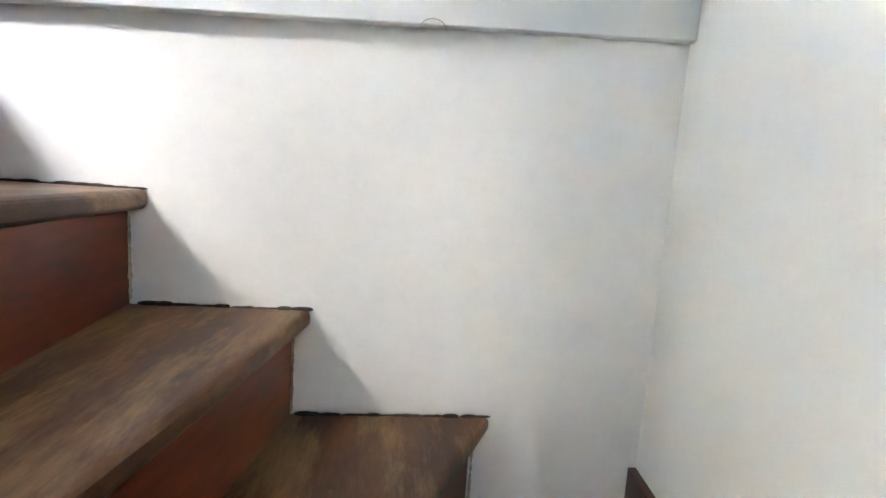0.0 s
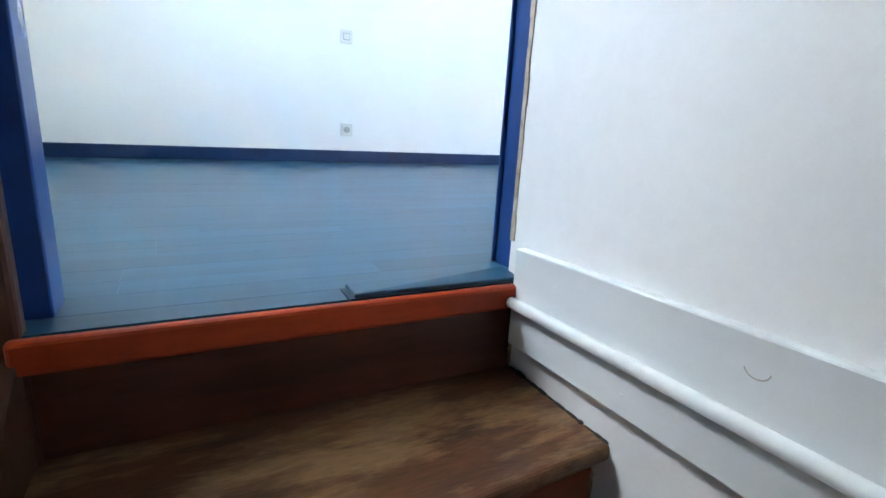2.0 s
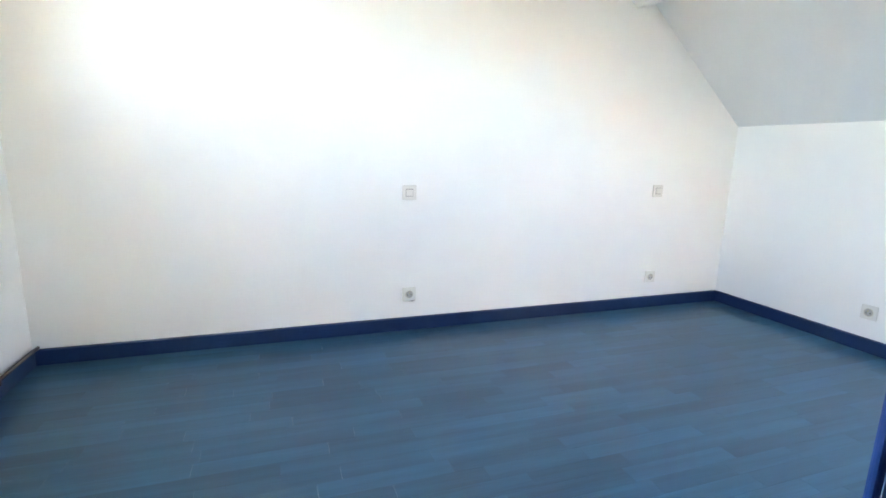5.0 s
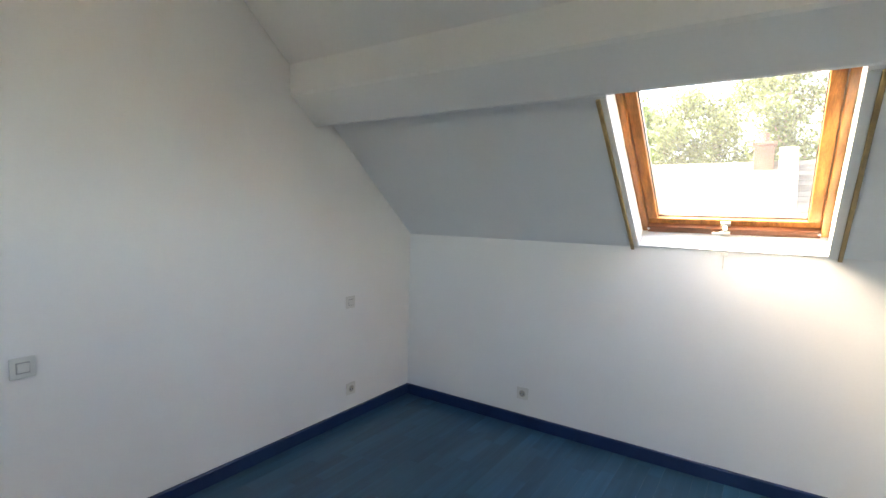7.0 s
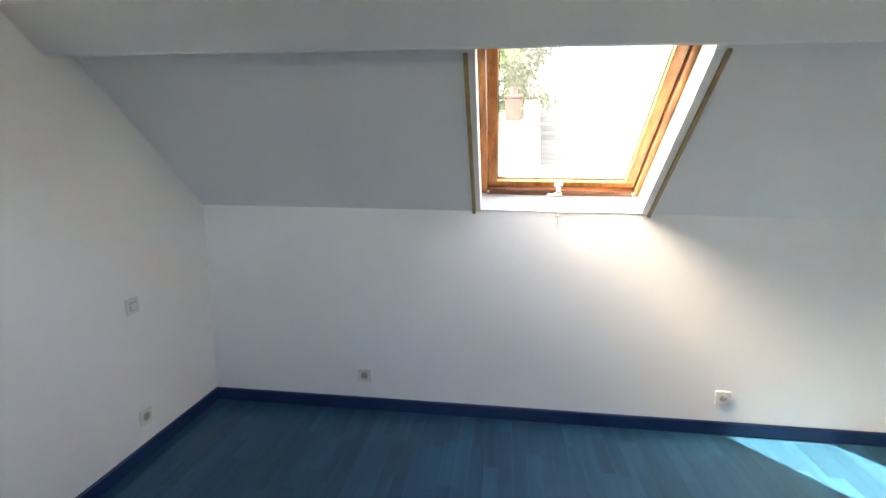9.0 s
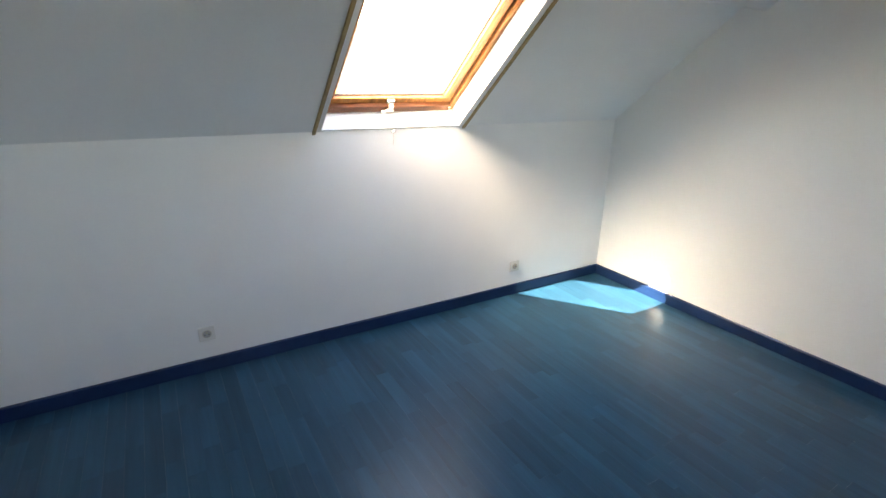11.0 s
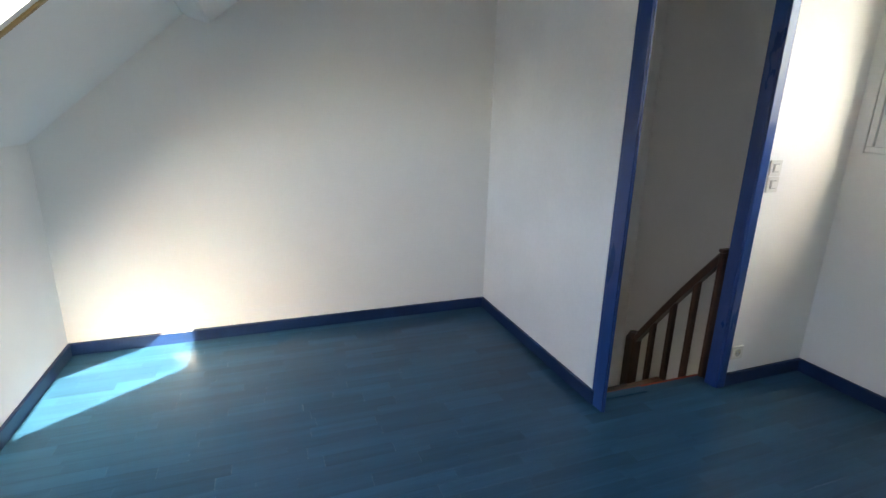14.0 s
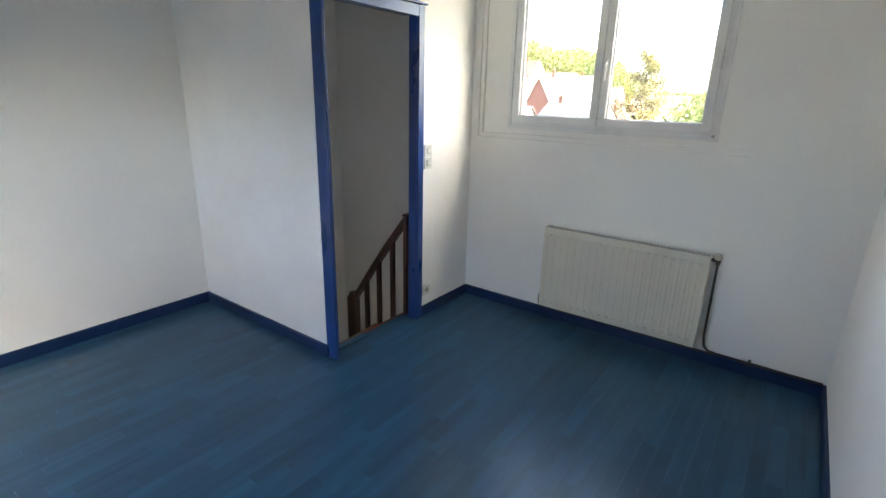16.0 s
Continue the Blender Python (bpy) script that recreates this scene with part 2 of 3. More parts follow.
bm = B()
prism(bm, [(x, YA, z) for x, z in FULL], (0, 0.2, 0))
thing("wall_north", bm, WHITE, "plain off-white painted gable wall", "wall", kind="structure")
bm = B()
prism(bm, [(x, YC - 0.2, z) for x, z in FULL], (0, 0.2, 0))
thing("wall_south", bm, WHITE, "off-white painted gable wall beside the stairs", "wall", kind="structure")
bm = B()
box(bm, (XB, YC, LOW), (XB + 0.15, YA, KNEE))
thing("wall_east", bm, WHITE, "low off-white knee wall below the skylight", "wall", kind="structure")

# west wall, with the window's opening; its lower part stands a little proud
WY0, WY1, WZ0, WZ1 = 0.309, 1.617, 1.364, 2.33
bm = B()
box(bm, (XE - 0.2, YC, -1.40), (XE, YA, 1.272))
# these leave an unseen opening, added so that daylight reaches the stairwell
box(bm, (XE - 0.2, YC, LOW), (XE, YC + 0.06, -1.40))
box(bm, (XE - 0.2, -0.14, LOW), (XE, YA, -1.40))
box(bm, (XE - 0.2, YC + 0.06, LOW), (XE, -0.14, -2.95))
box(bm, (XE - 0.2, YC, 1.272), (XE, 0.062, DORMER_Z + 0.1))
box(bm, (XE - 0.2, 0.062, 1.272), (XE - 0.018, WY0, DORMER_Z + 0.1))
box(bm, (XE - 0.2, WY1, 1.272), (XE - 0.018, DORMER_Y, DORMER_Z + 0.1))
box(bm, (XE - 0.2, DORMER_Y, 1.272), (XE, YA, DORMER_Z + 0.1))
box(bm, (XE - 0.2, WY0, 1.272), (XE - 0.018, WY1, WZ0))
box(bm, (XE - 0.2, WY0, WZ1), (XE - 0.018, WY1, DORMER_Z + 0.1))
thing("wall_west", bm, WHITE, "off-white window wall with a shallow recess", "wall", kind="structure")
bm = B()
box(bm, (XE - 0.017, 0.064, 1.276), (XE - 0.004, DORMER_Y - 0.002, 1.306), 0.003)
thing("trim_ledge", bm, WHITE, "thin painted ledge under the window", "trim", kind="structure")
bm = B()
box(bm, (XE - 0.017, 0.069, 1.307), (XE + 0.003, 0.10, DORMER_Z - 0.003), 0.003)
thing("trim_upright", bm, WHITE, "thin painted upright strip beside the window", "trim", kind="structure")

# partition round the stairs
JL, JR, JT = -0.741, -0.004, 2.015
bm = B()
box(bm, (XE, -0.09, LOW), (JL - 0.045, 0, DORMER_Z + 0.05))
box(bm, (JL - 0.045, -0.09, JT + 0.03), (0, 0, DORMER_Z + 0.05))
thing("wall_doorway", bm, WHITE, "off-white partition wall round the doorway", "wall", kind="structure")
bm = B()
box(bm, (XS, YC, LOW), (0, -0.090, DORMER_Z + 0.05))
box(bm, (XS, -0.090, LOW), (0, -0.002, -0.03))
thing("wall_stairs", bm, STAIRWHITE, "thin white painted partition beside the stairs", "wall", kind="structure")

# ---- ceiling ----
U = Vector((-math.cos(TH), 0, math.sin(TH)))
N = Vector((math.sin(TH), 0, math.cos(TH)))
K = Vector((XB, 0, KNEE))
SK = Matrix(((U.x, 0, N.x, K.x), (0, -1, 0, 0), (U.z, 0, N.z, K.z), (0, 0, 0, 1)))  # slope frame: u up the slope, v towards -y, n outward
SL0, SL1, SU0, SU1 = -0.065, 0.772, 0.012, 1.058
ULEN = (XB - XR) / math.cos(TH)
bm = B()
for a, b in (((-0.25, -YA - 0.1, 0), (ULEN + 0.1, -SL1, 0.13)), ((-0.25, -SL0, 0), (ULEN + 0.1, -YC + 0.1, 0.13)),
             ((-0.25, -SL1, 0), (SU0, -SL0, 0.13)), ((SU1, -SL1, 0), (ULEN + 0.1, -SL0, 0.13))):
    box(bm, a, b)
bm.transform(SK)
bmesh.ops.recalc_face_normals(bm, faces=bm.faces[:])
thing("ceiling_east", bm, CEIL, "sloping white ceiling with a roof window", "ceiling", kind="structure")
bm = B()
zc = DORMER_Z
xc = XR - (ZR - zc) / RISE
prism(bm, [(xc, YC - 0.05, zc), (XR + 0.02, YC - 0.05, ZR + 0.017), (XR + 0.02, YC - 0.05, ZR + 0.19), (xc, YC - 0.05, zc + 0.17)], (0, YA - YC + 0.1, 0))
box(bm, (XE - 0.25, YC - 0.05, zc), (xc + 0.05, YA + 0.05, zc + 0.15))
thing("ceiling_west", bm, CEIL, "white ceiling of the dormer and slope", "ceiling", kind="structure")
bm = B()
prism(bm, [(1.860, YC, KNEE + 0.786 * RISE + 0.02), (1.845, YC, 1.898), (1.830, YC, 1.886), (1.737, YC, 1.861), (1.720, YC, 1.864), (1.558, YC, 1.996), (1.548, YC, 2.011), (1.536, YC, 2.20), (1.68, YC, 2.12)], (0, YA - YC, 0))
thing("ceiling_beam", bm, CEIL, "white painted roof purlin along the slope", "beam", kind="structure")

# ---- floor ----
# unseen floor, added to keep light off the ground outside from the stairwell
bm = B()
box(bm, (XE - 0.2, YC - 0.2, LOW), (XB + 0.2, YA + 0.2, LOW + 0.1))
thing("floor_below", bm, TREAD, "unseen wooden floor added to close the stairwell", "floor", kind="structure")
bm = B()
box(bm, (-0.002, YC, -0.2), (XB, 0.001, -0.008))
box(bm, (XE, -0.001, -0.2), (XB, YA, -0.008))
box(bm, (JL - 0.04, -0.128, -0.03), (XS, 0.0, -0.008))
tagged(new("floor", mesh_of("floor", bm, SUBFLOOR)), "blue stained wood strip floor", "floor", kind="structure")
floor = bpy.data.objects["floor"]


# ---- skirting ----
def skirting(name, a, b, out):
    """A run of skirting from a to b (x, y), standing out by the vector out."""
    bm = B()
    a, b, out = Vector((*a, 0)), Vector((*b, 0)), Vector((*out, 0))
    h = 0.076
    prof = [(0, 0.001), (1, 0.001), (1, h - 0.006), (0.7, h - 0.001), (0, h)]
    prism(bm, [a + out * p + Vector((0, 0, z)) for p, z in prof], b - a)
    bmesh.ops.subdivide_edges(bm, edges=[e for e in bm.edges if e.calc_length() > 0.3], cuts=8)
    for v in bm.verts:
        v.co += Vector((0, 0, 1)) * 0.0015 * noise.noise(v.co * 3) * (v.co.z > 0.03)
    thing(name, bm, BLUESKIRT, "blue painted wooden skirting board", "skirting", kind="structure")


T = 0.014
skirting("baseboard_north", (XE, YA), (XB, YA), (0, -T))
skirting("baseboard_east", (XB, YC + T), (XB, YA - T), (-T, 0))
skirting("baseboard_south", (0, YC), (XB, YC), (0, T))
skirting("baseboard_stairs", (0, YC + T), (0, -0.068), (T, 0))
skirting("baseboard_doorway", (XE + T, 0), (JL - 0.062, 0), (0, T))
skirting("baseboard_west", (XE, 0), (XE, YA - T), (T, 0))

# ---- doorway ----
door = base("door_1", pose(0, 0, 0), "blue painted door frame, open, without a leaf", "doorway", kind="structure")
bm = B()
box(bm, (JL - 0.045, -0.062, -0.005), (JL, 0.004, JT + 0.03), 0.003)
part("jamb", bm, BLUE, door)
bm = B()
box(bm, (JR, -0.089, -0.005), (-0.001, 0.004, JT + 0.03), 0.001)
part("jamb", bm, BLUE, door)
bm = B()
box(bm, (JL, -0.10, JT), (JR, 0.004, JT + 0.035), 0.003)
part("head", bm, BLUE, door)
bm = B()
box(bm, (JL - 0.060, 0.001, 0), (JL - 0.004, 0.018, JT + 0.06), 0.004)
part("architrave", bm, BLUE, door)
bm = B()
box(bm, (-0.0008, -0.066, 0), (0.006, 0.006, JT + 0.06), 0.002)
box(bm, (-0.012, 0.0045, 0), (-0.002, 0.010, JT + 0.06), 0.002)
part("architrave", bm, BLUE, door)
bm = B()
box(bm, (JL - 0.004, 0.003, JT - 0.01), (JR - 0.003, 0.018, JT + 0.056), 0.004)
box(bm, (JL - 0.085, 0.001, JT + 0.060), (0.012, 0.024, JT + 0.074), 0.003)
part("architrave", bm, BLUE, door)
bm = B()
for i in range(40):
    z = 0.07 + i * 0.0485
    w = 0.003 + 0.004 * random.random()
    box(bm, (XS - 0.001 - 0.002 * random.random(), -0.094 - w, z), (XS + 0.003, -0.0885, z + 0.0485))
part("plaster_edge", bm, PLASTER, door, "raw broken plaster edge along the jamb")
# ---- stairs ----
stairs = base("staircase", pose(0, 0, 0), "old worn oak winder staircase with red-brown risers", "staircase")
SR = 0.176
NEW = Vector((-0.775, -0.735))


def nose_line(i):
    """Both ends of the nosing of tread i: at the outer wall and at the inner string."""
    rows = [((XS, -0.146), (-0.775, -0.150)), ((XS, -0.389), (-0.775, -0.432)), ((XS, -0.618), (-0.775, -0.668)),
            ((XS, -0.862), (-0.775, -0.742)), ((XS, -1.166), (-0.775, -0.772)), ((-0.30, YC), (-0.785, -0.80)), ((-0.74, YC), (-0.80, -0.80)),
            ((-0.98, YC), (-0.98, -0.80))]
    return [Vector(p) for p in rows[i]]


def tread(i, z):
    a, b = nose_line(i)
    if i == 0:
        c, d = Vector((XS, -0.10)), Vector((-0.775, -0.10))
    else:
        c, d = nose_line(i - 1)
        back = (d - c).orthogonal().normalized()
        if back.y < 0 or (i >= 6 and back.x < 0):
            back = -back
        c, d = c + back * 0.03, d + back * 0.03
    outline = [a, b, d, c]
    if i == 5:
        outline = [a, b, d, c, Vector((XS, YC))]
    bm = B()
    prism(bm, [(p.x, p.y, z - 0.030) for p in outline], (0, 0, 0.030))
    nosing = [e for e in bm.edges if all(min((Vector(v.co.xy) - a).length, (Vector(v.co.xy) - b).length) < 1e-4 for v in e.verts) and abs(e.verts[0].co.z - e.verts[1].co.z) < 1e-4]
    bmesh.ops.bevel(bm, geom=nosing, offset=0.011, segments=4, profile=0.5, affect="EDGES")
    return bm


def riser(i, z):
    a, b = nose_line(i)
    way = (b - a).orthogonal().normalized()
    if way.y < 0 or (i >= 6 and way.x < 0):
        way = -way
    bm = B()
    p, q = a + way * 0.027, b + way * 0.027
    r, s = q + way * 0.018, p + way * 0.018
    prism(bm, [(v.x, v.y, z - SR) for v in (p, q, r, s)], (0, 0, SR - 0.031))
    return bm


for i in range(8):
    z = -SR * i
    if i == 0:
        bm = B()
        box(bm, (-0.775, -0.147, -0.046), (XS, -0.126, -0.001), 0.006)
        part("nosing", bm, NOSERED, stairs, "red painted landing nosing")
    else:
        part("tread", tread(i, z), TREAD, stairs)
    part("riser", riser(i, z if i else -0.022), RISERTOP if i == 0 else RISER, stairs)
for k in range(5):
    bm = B()
    y = -0.80 + k * 0.24
    box(bm, (XE, y, -SR * (8 + k) - 0.03), (-0.80, y + 0.27, -SR * (8 + k)), 0.008)
    part("tread", bm, TREAD, stairs)
bm = B()
box(bm, (XE, YC, -SR * 8 - 0.03), (-0.95, -0.78, -SR * 8), 0.008)
part("tread", bm, TREAD, stairs)
rng = random.Random(3)
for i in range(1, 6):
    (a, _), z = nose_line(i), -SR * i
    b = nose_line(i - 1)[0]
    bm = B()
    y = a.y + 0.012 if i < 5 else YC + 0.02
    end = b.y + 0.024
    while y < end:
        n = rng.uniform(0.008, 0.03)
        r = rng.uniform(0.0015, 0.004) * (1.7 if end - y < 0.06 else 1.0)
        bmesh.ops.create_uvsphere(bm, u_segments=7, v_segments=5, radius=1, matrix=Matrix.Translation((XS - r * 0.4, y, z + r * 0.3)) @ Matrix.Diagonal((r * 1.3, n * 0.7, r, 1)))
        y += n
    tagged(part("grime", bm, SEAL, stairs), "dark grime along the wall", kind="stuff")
    bm = B()
    for k in range(16):
        zz = z + 0.012 + k * (SR - 0.05) / 16
        r = rng.uniform(0.001, 0.0035)
        bmesh.ops.create_uvsphere(bm, u_segments=7, v_segments=5, radius=1, matrix=Matrix.Translation((XS - r * 0.5, b.y + 0.0255, zz)) @ Matrix.Diagonal((r * 1.6, r, 0.006, 1)))
    tagged(part("paint_chip", bm, PLASTER, stairs), "crumbled paint edge beside the riser", kind="stuff")

bm = B()
prism(bm, [(-0.80, -0.10, 0.0), (-0.80, -0.10, -0.30), (-0.80, -0.72, -0.86), (-0.80, -0.72, -0.40)], (0.035, 0, 0))
part("string", bm, NEWEL, stairs, "dark wooden inner string")
bm = B()
prism(bm, [(XS - 0.001, YC + 0.001, -5 * SR), (-0.30, YC + 0.001, -5 * SR), (-0.30, YC + 0.001, -5 * SR + 0.05), (XS - 0.001, YC + 0.001, -5 * SR + 0.085)], (0, 0.014, 0))
part("wall_string", bm, NEWEL, stairs, "dark wooden strip along the wall")


def balustrade():
    rail = base("balustrade", pose(0, 0, 0), "dark stained wooden stair balustrade with square balusters", "balustrade")
    x = -0.79
    bm = B()
    box(bm, (x - 0.03, -0.13, -0.30), (x + 0.03, -0.102, 0.735), 0.006)
    box(bm, (x - 0.034, -0.136, 0.735), (x + 0.034, -0.098, 0.757), 0.008)
    part("newel_post", bm, NEWEL, rail)
    bm = B()
    box(bm, (x - 0.035, -0.725, -1.35), (x + 0.035, -0.645, -0.02), 0.006)
    bmesh.ops.create_cone(bm, cap_ends=True, segments=16, radius1=0.045, radius2=0.03, depth=0.035, matrix=Matrix.Translation((x, -0.685, -0.002)))
    part("newel_post", bm, NEWEL, rail)

    def top(y):
        s = (y + 0.70) / 0.58
        return -0.075 + 0.80 * s + 0.02 * math.sin(math.pi * s)
    bm = B()
    ys = [-0.69 + 0.57 * i / 14 for i in range(15)]
    rows = []
    for y in ys:
        rows.append([bm.verts.new((x + dx, y, top(y) + dz)) for dx, dz in ((-0.022, -0.045), (0.022, -0.045), (0.027, 0.01), (0.014, 0.03), (-0.014, 0.03), (-0.027, 0.01))])
    for p, q in zip(rows, rows[1:]):
        for i in range(6):
            bm.faces.new((p[i], p[(i + 1) % 6], q[(i + 1) % 6], q[i]))
    bm.faces.new(rows[0])
    bm.faces.new(rows[-1])
    bmesh.ops.recalc_face_normals(bm, faces=bm.faces[:])
    part("handrail", bm, NEWEL, rail)
    for y in (-0.53, -0.395, -0.255):
        bm = B()
        box(bm, (x - 0.015, y - 0.016, -0.05 + (y + 0.10) * 0.78 - 0.03), (x + 0.015, y + 0.016, top(y) - 0.02), 0.003)
        part("baluster", bm, NEWEL, rail)


balustrade()

# boards and pipe along the partition
bm = B()
prism(bm, [(XS, -0.135, -0.118), (XS, YC, -0.070), (XS, YC, 0.110), (XS, -0.135, 0.066)], (-0.020, 0, 0))
bmesh.ops.bevel(bm, geom=bm.edges[:], offset=0.002, segments=1, affect="EDGES")
board = thing("wall_board", bm, BOARDWHITE, "white painted wooden board along the stair wall", "board")
for y, z, r in ((-0.24, -0.07, 0.004), (-0.41, -0.075, 0.004), (-0.25, 0.03, 0.003), (-0.72, 0.05, 0.007), (-0.98, 0.06, 0.005), (-0.97, 0.018, 0.004), (-0.86, -0.05, 0.004), (-1.12, -0.03, 0.003), (-1.3, -0.03, 0.003), (-0.62, -0.07, 0.003)):
    bm = B()
    bmesh.ops.create_uvsphere(bm, u_segments=10, v_segments=6, radius=r, matrix=Matrix.Translation((XS - 0.0205, y, z)) @ Matrix.Diagonal((0.25, 1, 0.55, 1)))
    part("nail_head", bm, BOARDWHITE, board)
for y, z, r, s0 in ((-0.572, 0.045, 0.014, math.pi), (-1.03, -0.092, 0.02, 0.2)):
    bm = B()
    tube(bm, [(XS - 0.0195, y + r * math.cos(s0 + a * 0.26), z + 0.8 * r * math.sin(s0 + a * 0.26)) for a in range(12)], 0.0011, 6)
    part("dent", bm, GREYPLASTIC, board, "curved hammer dent")
bm = B()
rod(bm, (XS - 0.029, -0.135, -0.032), (XS - 0.030, YC, 0.010), 0.0105, seg=20)
thing("wall_pipe", bm, BOARDWHITE, "thin white painted pipe along the board", "pipe", smooth=True)


# ---- skylight ----
def ring(bm, a, b, w, n0, n1, bevel=0.004):
    """A flat frame in the slope's u, v from a to b, of width w."""
    (u0, v0), (u1, v1) = a, b
    box(bm, (u0, v0, n0), (u0 + w, v1, n1), bevel)
    box(bm, (u1 - w, v0, n0), (u1, v1, n1), bevel)
    box(bm, (u0 + w, v0, n0), (u1 - w, v0 + w, n1), bevel)
    box(bm, (u0 + w, v1 - w, n0), (u1 - w, v1, n1), bevel)


sky_window = base("window_1", SK, "varnished pine roof window, closed, with a white handle", "roof window", kind="structure")
V0, V1 = -SL1, -SL0
bm = B()
ring(bm, (SU0 - 0.005, V0 - 0.005), (SU1 + 0.01, V1 + 0.005), 0.036, 0.112, 0.20)
part("window_frame", bm, PINE, sky_window)
bm = B()
box(bm, (SU0 + 0.0, V0 + 0.03, 0.104), (SU0 + 0.048, V1 - 0.03, 0.135), 0.004)
part("bottom_rail", bm, PINEDARK, sky_window, "weathered dark stained bottom rail")
bm = B()
ring(bm, (SU0 + 0.035, V0 + 0.034), (SU1 - 0.02, V1 - 0.034), 0.05, 0.130, 0.19)
part("sash", bm, PINE, sky_window)
bm = B()
ring(bm, (SU0 + 0.083, V0 + 0.082), (SU1 - 0.068, V1 - 0.082), 0.006, 0.150, 0.158, 0.0)
part("glazing_seal", bm, SEAL, sky_window)
bm = B()
box(bm, (SU0 + 0.08, V0 + 0.08, 0.158), (SU1 - 0.065, V1 - 0.08, 0.162))
pane = part("pane", bm, VEILGLASS, sky_window)
pane.visible_shadow = False
bm = B()
vc = -0.36
box(bm, (SU0 + 0.010, vc - 0.022, 0.088), (SU0 + 0.032, vc + 0.022, 0.104), 0.003)
box(bm, (SU0 + 0.055, vc - 0.022, 0.115), (SU0 + 0.08, vc + 0.022, 0.132), 0.003)
box(bm, (SU0 + 0.02, vc - 0.010, 0.084), (SU0 + 0.066, vc + 0.010, 0.118), 0.004)
rod(bm, (SU0 + 0.036, vc - 0.058, 0.078), (SU0 + 0.036, vc + 0.01, 0.084), 0.008)
part("window_handle", bm, PLASTIC, sky_window, "white plastic handle")
for v in (V0 + 0.036, V1 - 0.036):
    bm = B()
    bmesh.ops.create_uvsphere(bm, u_segments=10, v_segments=6, radius=0.008, matrix=Matrix.Translation((SU0 + 0.03, v, 0.104)))
    part("screw_cap", bm, PLASTIC, sky_window)
# reveal boards, standing a little into the room
for v, s in ((V0, -1), (V1, 1)):
    bm = B()
    box(bm, (0.004, v, -0.006), (1.02, v + s * (0.026 if s < 0 else 0.036), -0.0005), 0.001)
    part("reveal_board", bm, WHITE, sky_window)
for v, s in ((V0, -1), (V1, 1)):
    bm = B()
    w = 0.027 if s < 0 else 0.037
    box(bm, (-0.012, v + s * w, -0.014), (1.02, v + s * (w + 0.018), -0.0008), 0.003)
    thing("trim_batten", bm, BATTEN, "varnished wooden batten beside the roof window", "trim", kind="structure").matrix_world = SK
hook = base("curtain_hook", pose(XB, 0.356, 1.203), "small white plastic hook with a thread", "hook")
bm = B()
box(bm, (-0.006, -0.016, -0.008), (0, 0.016, 0.008), 0.002)
rod(bm, (-0.018, 0, 0), (-0.004, 0, 0), 0.007)
part("knob", bm, PLASTIC, hook)
bm = B()
rod(bm, (-0.004, 0.002, -0.008), (-0.002, 0.003, -0.075), 0.0012, seg=6)
part("thread", bm, BEIGEPLASTIC, hook)

# ---- west window ----
win = base("window_2", pose(0, 0, 0), "white double casement window, closed", "window", kind="structure")
X0, X1 = XE - 0.085, XE - 0.030


def frame_yz(bm, y0, y1, z0, z1, w, x0, x1, bevel=0.004):
    box(bm, (x0, y0, z0), (x1, y1, z0 + w), bevel)
    box(bm, (x0, y0, z1 - w), (x1, y1, z1), bevel)
    box(bm, (x0, y0, z0 + w), (x1, y0 + w, z1 - w), bevel)
    box(bm, (x0, y1 - w, z0 + w), (x1, y1, z1 - w), bevel)


bm = B()
frame_yz(bm, WY0, WY1, WZ0, WZ1, 0.034, X0, X1 + 0.008)
frame_yz(bm, WY0 - 0.014, WY1 + 0.026, WZ0 - 0.024, WZ1 + 0.012, 0.027, XE - 0.018, XE - 0.008, 0.002)
part("window_frame", bm, UPVC, win)
YM = 0.942
for y0, y1 in ((WY0 + 0.022, YM - 0.001), (YM + 0.001, WY1 - 0.022)):
    bm = B()
    frame_yz(bm, y0, y1, WZ0 + 0.022, WZ1 - 0.022, 0.05, X0 + 0.012, X1 + 0.022, 0.005)
    sash = part("sash", bm, UPVC, win)
    bm = B()
    frame_yz(bm, y0 + 0.049, y1 - 0.049, WZ0 + 0.071, WZ1 - 0.071, 0.004, X0 + 0.03, X1 + 0.012, 0)
    part("glazing_seal", bm, SEAL, sash)
    bm = B()
    box(bm, (X0 + 0.035, y0 + 0.048, WZ0 + 0.07), (X0 + 0.039, y1 - 0.048, WZ1 - 0.07))
    part("pane", bm, GLASS, sash).visible_shadow = False
bm = B()
box(bm, (X1 + 0.02, YM + 0.006, 1.72), (X1 + 0.03, YM + 0.032, 1.79), 0.003)
box(bm, (X1 + 0.03, YM + 0.010, 1.665), (X1 + 0.046, YM + 0.028, 1.775), 0.005)
part("window_handle", bm, UPVC, win)
bm = B()
rod(bm, (X1 + 0.02, WY1 - 0.018, 1.40), (X1 + 0.02, WY1 - 0.018, 1.49), 0.006)
rod(bm, (X1 + 0.02, WY1 - 0.018, 2.18), (X1 + 0.02, WY1 - 0.018, 2.27), 0.006)
part("hinge", bm, UPVC, win)
bm = B()
box(bm, (XE - 0.008, WY1 - 0.008, WZ0 - 0.004), (XE + 0.002, WY1 + 0.008, WZ0 + 0.012), 0.001)
part("corner_bracket", bm, GREYPLASTIC, win)
bm = B()
box(bm, (XE - 0.25, WY0 - 0.03, WZ0 - 0.06), (XE - 0.09, WY1 + 0.03, WZ0 - 0.001), 0.004)
part("window_sill", bm, UPVC, win)


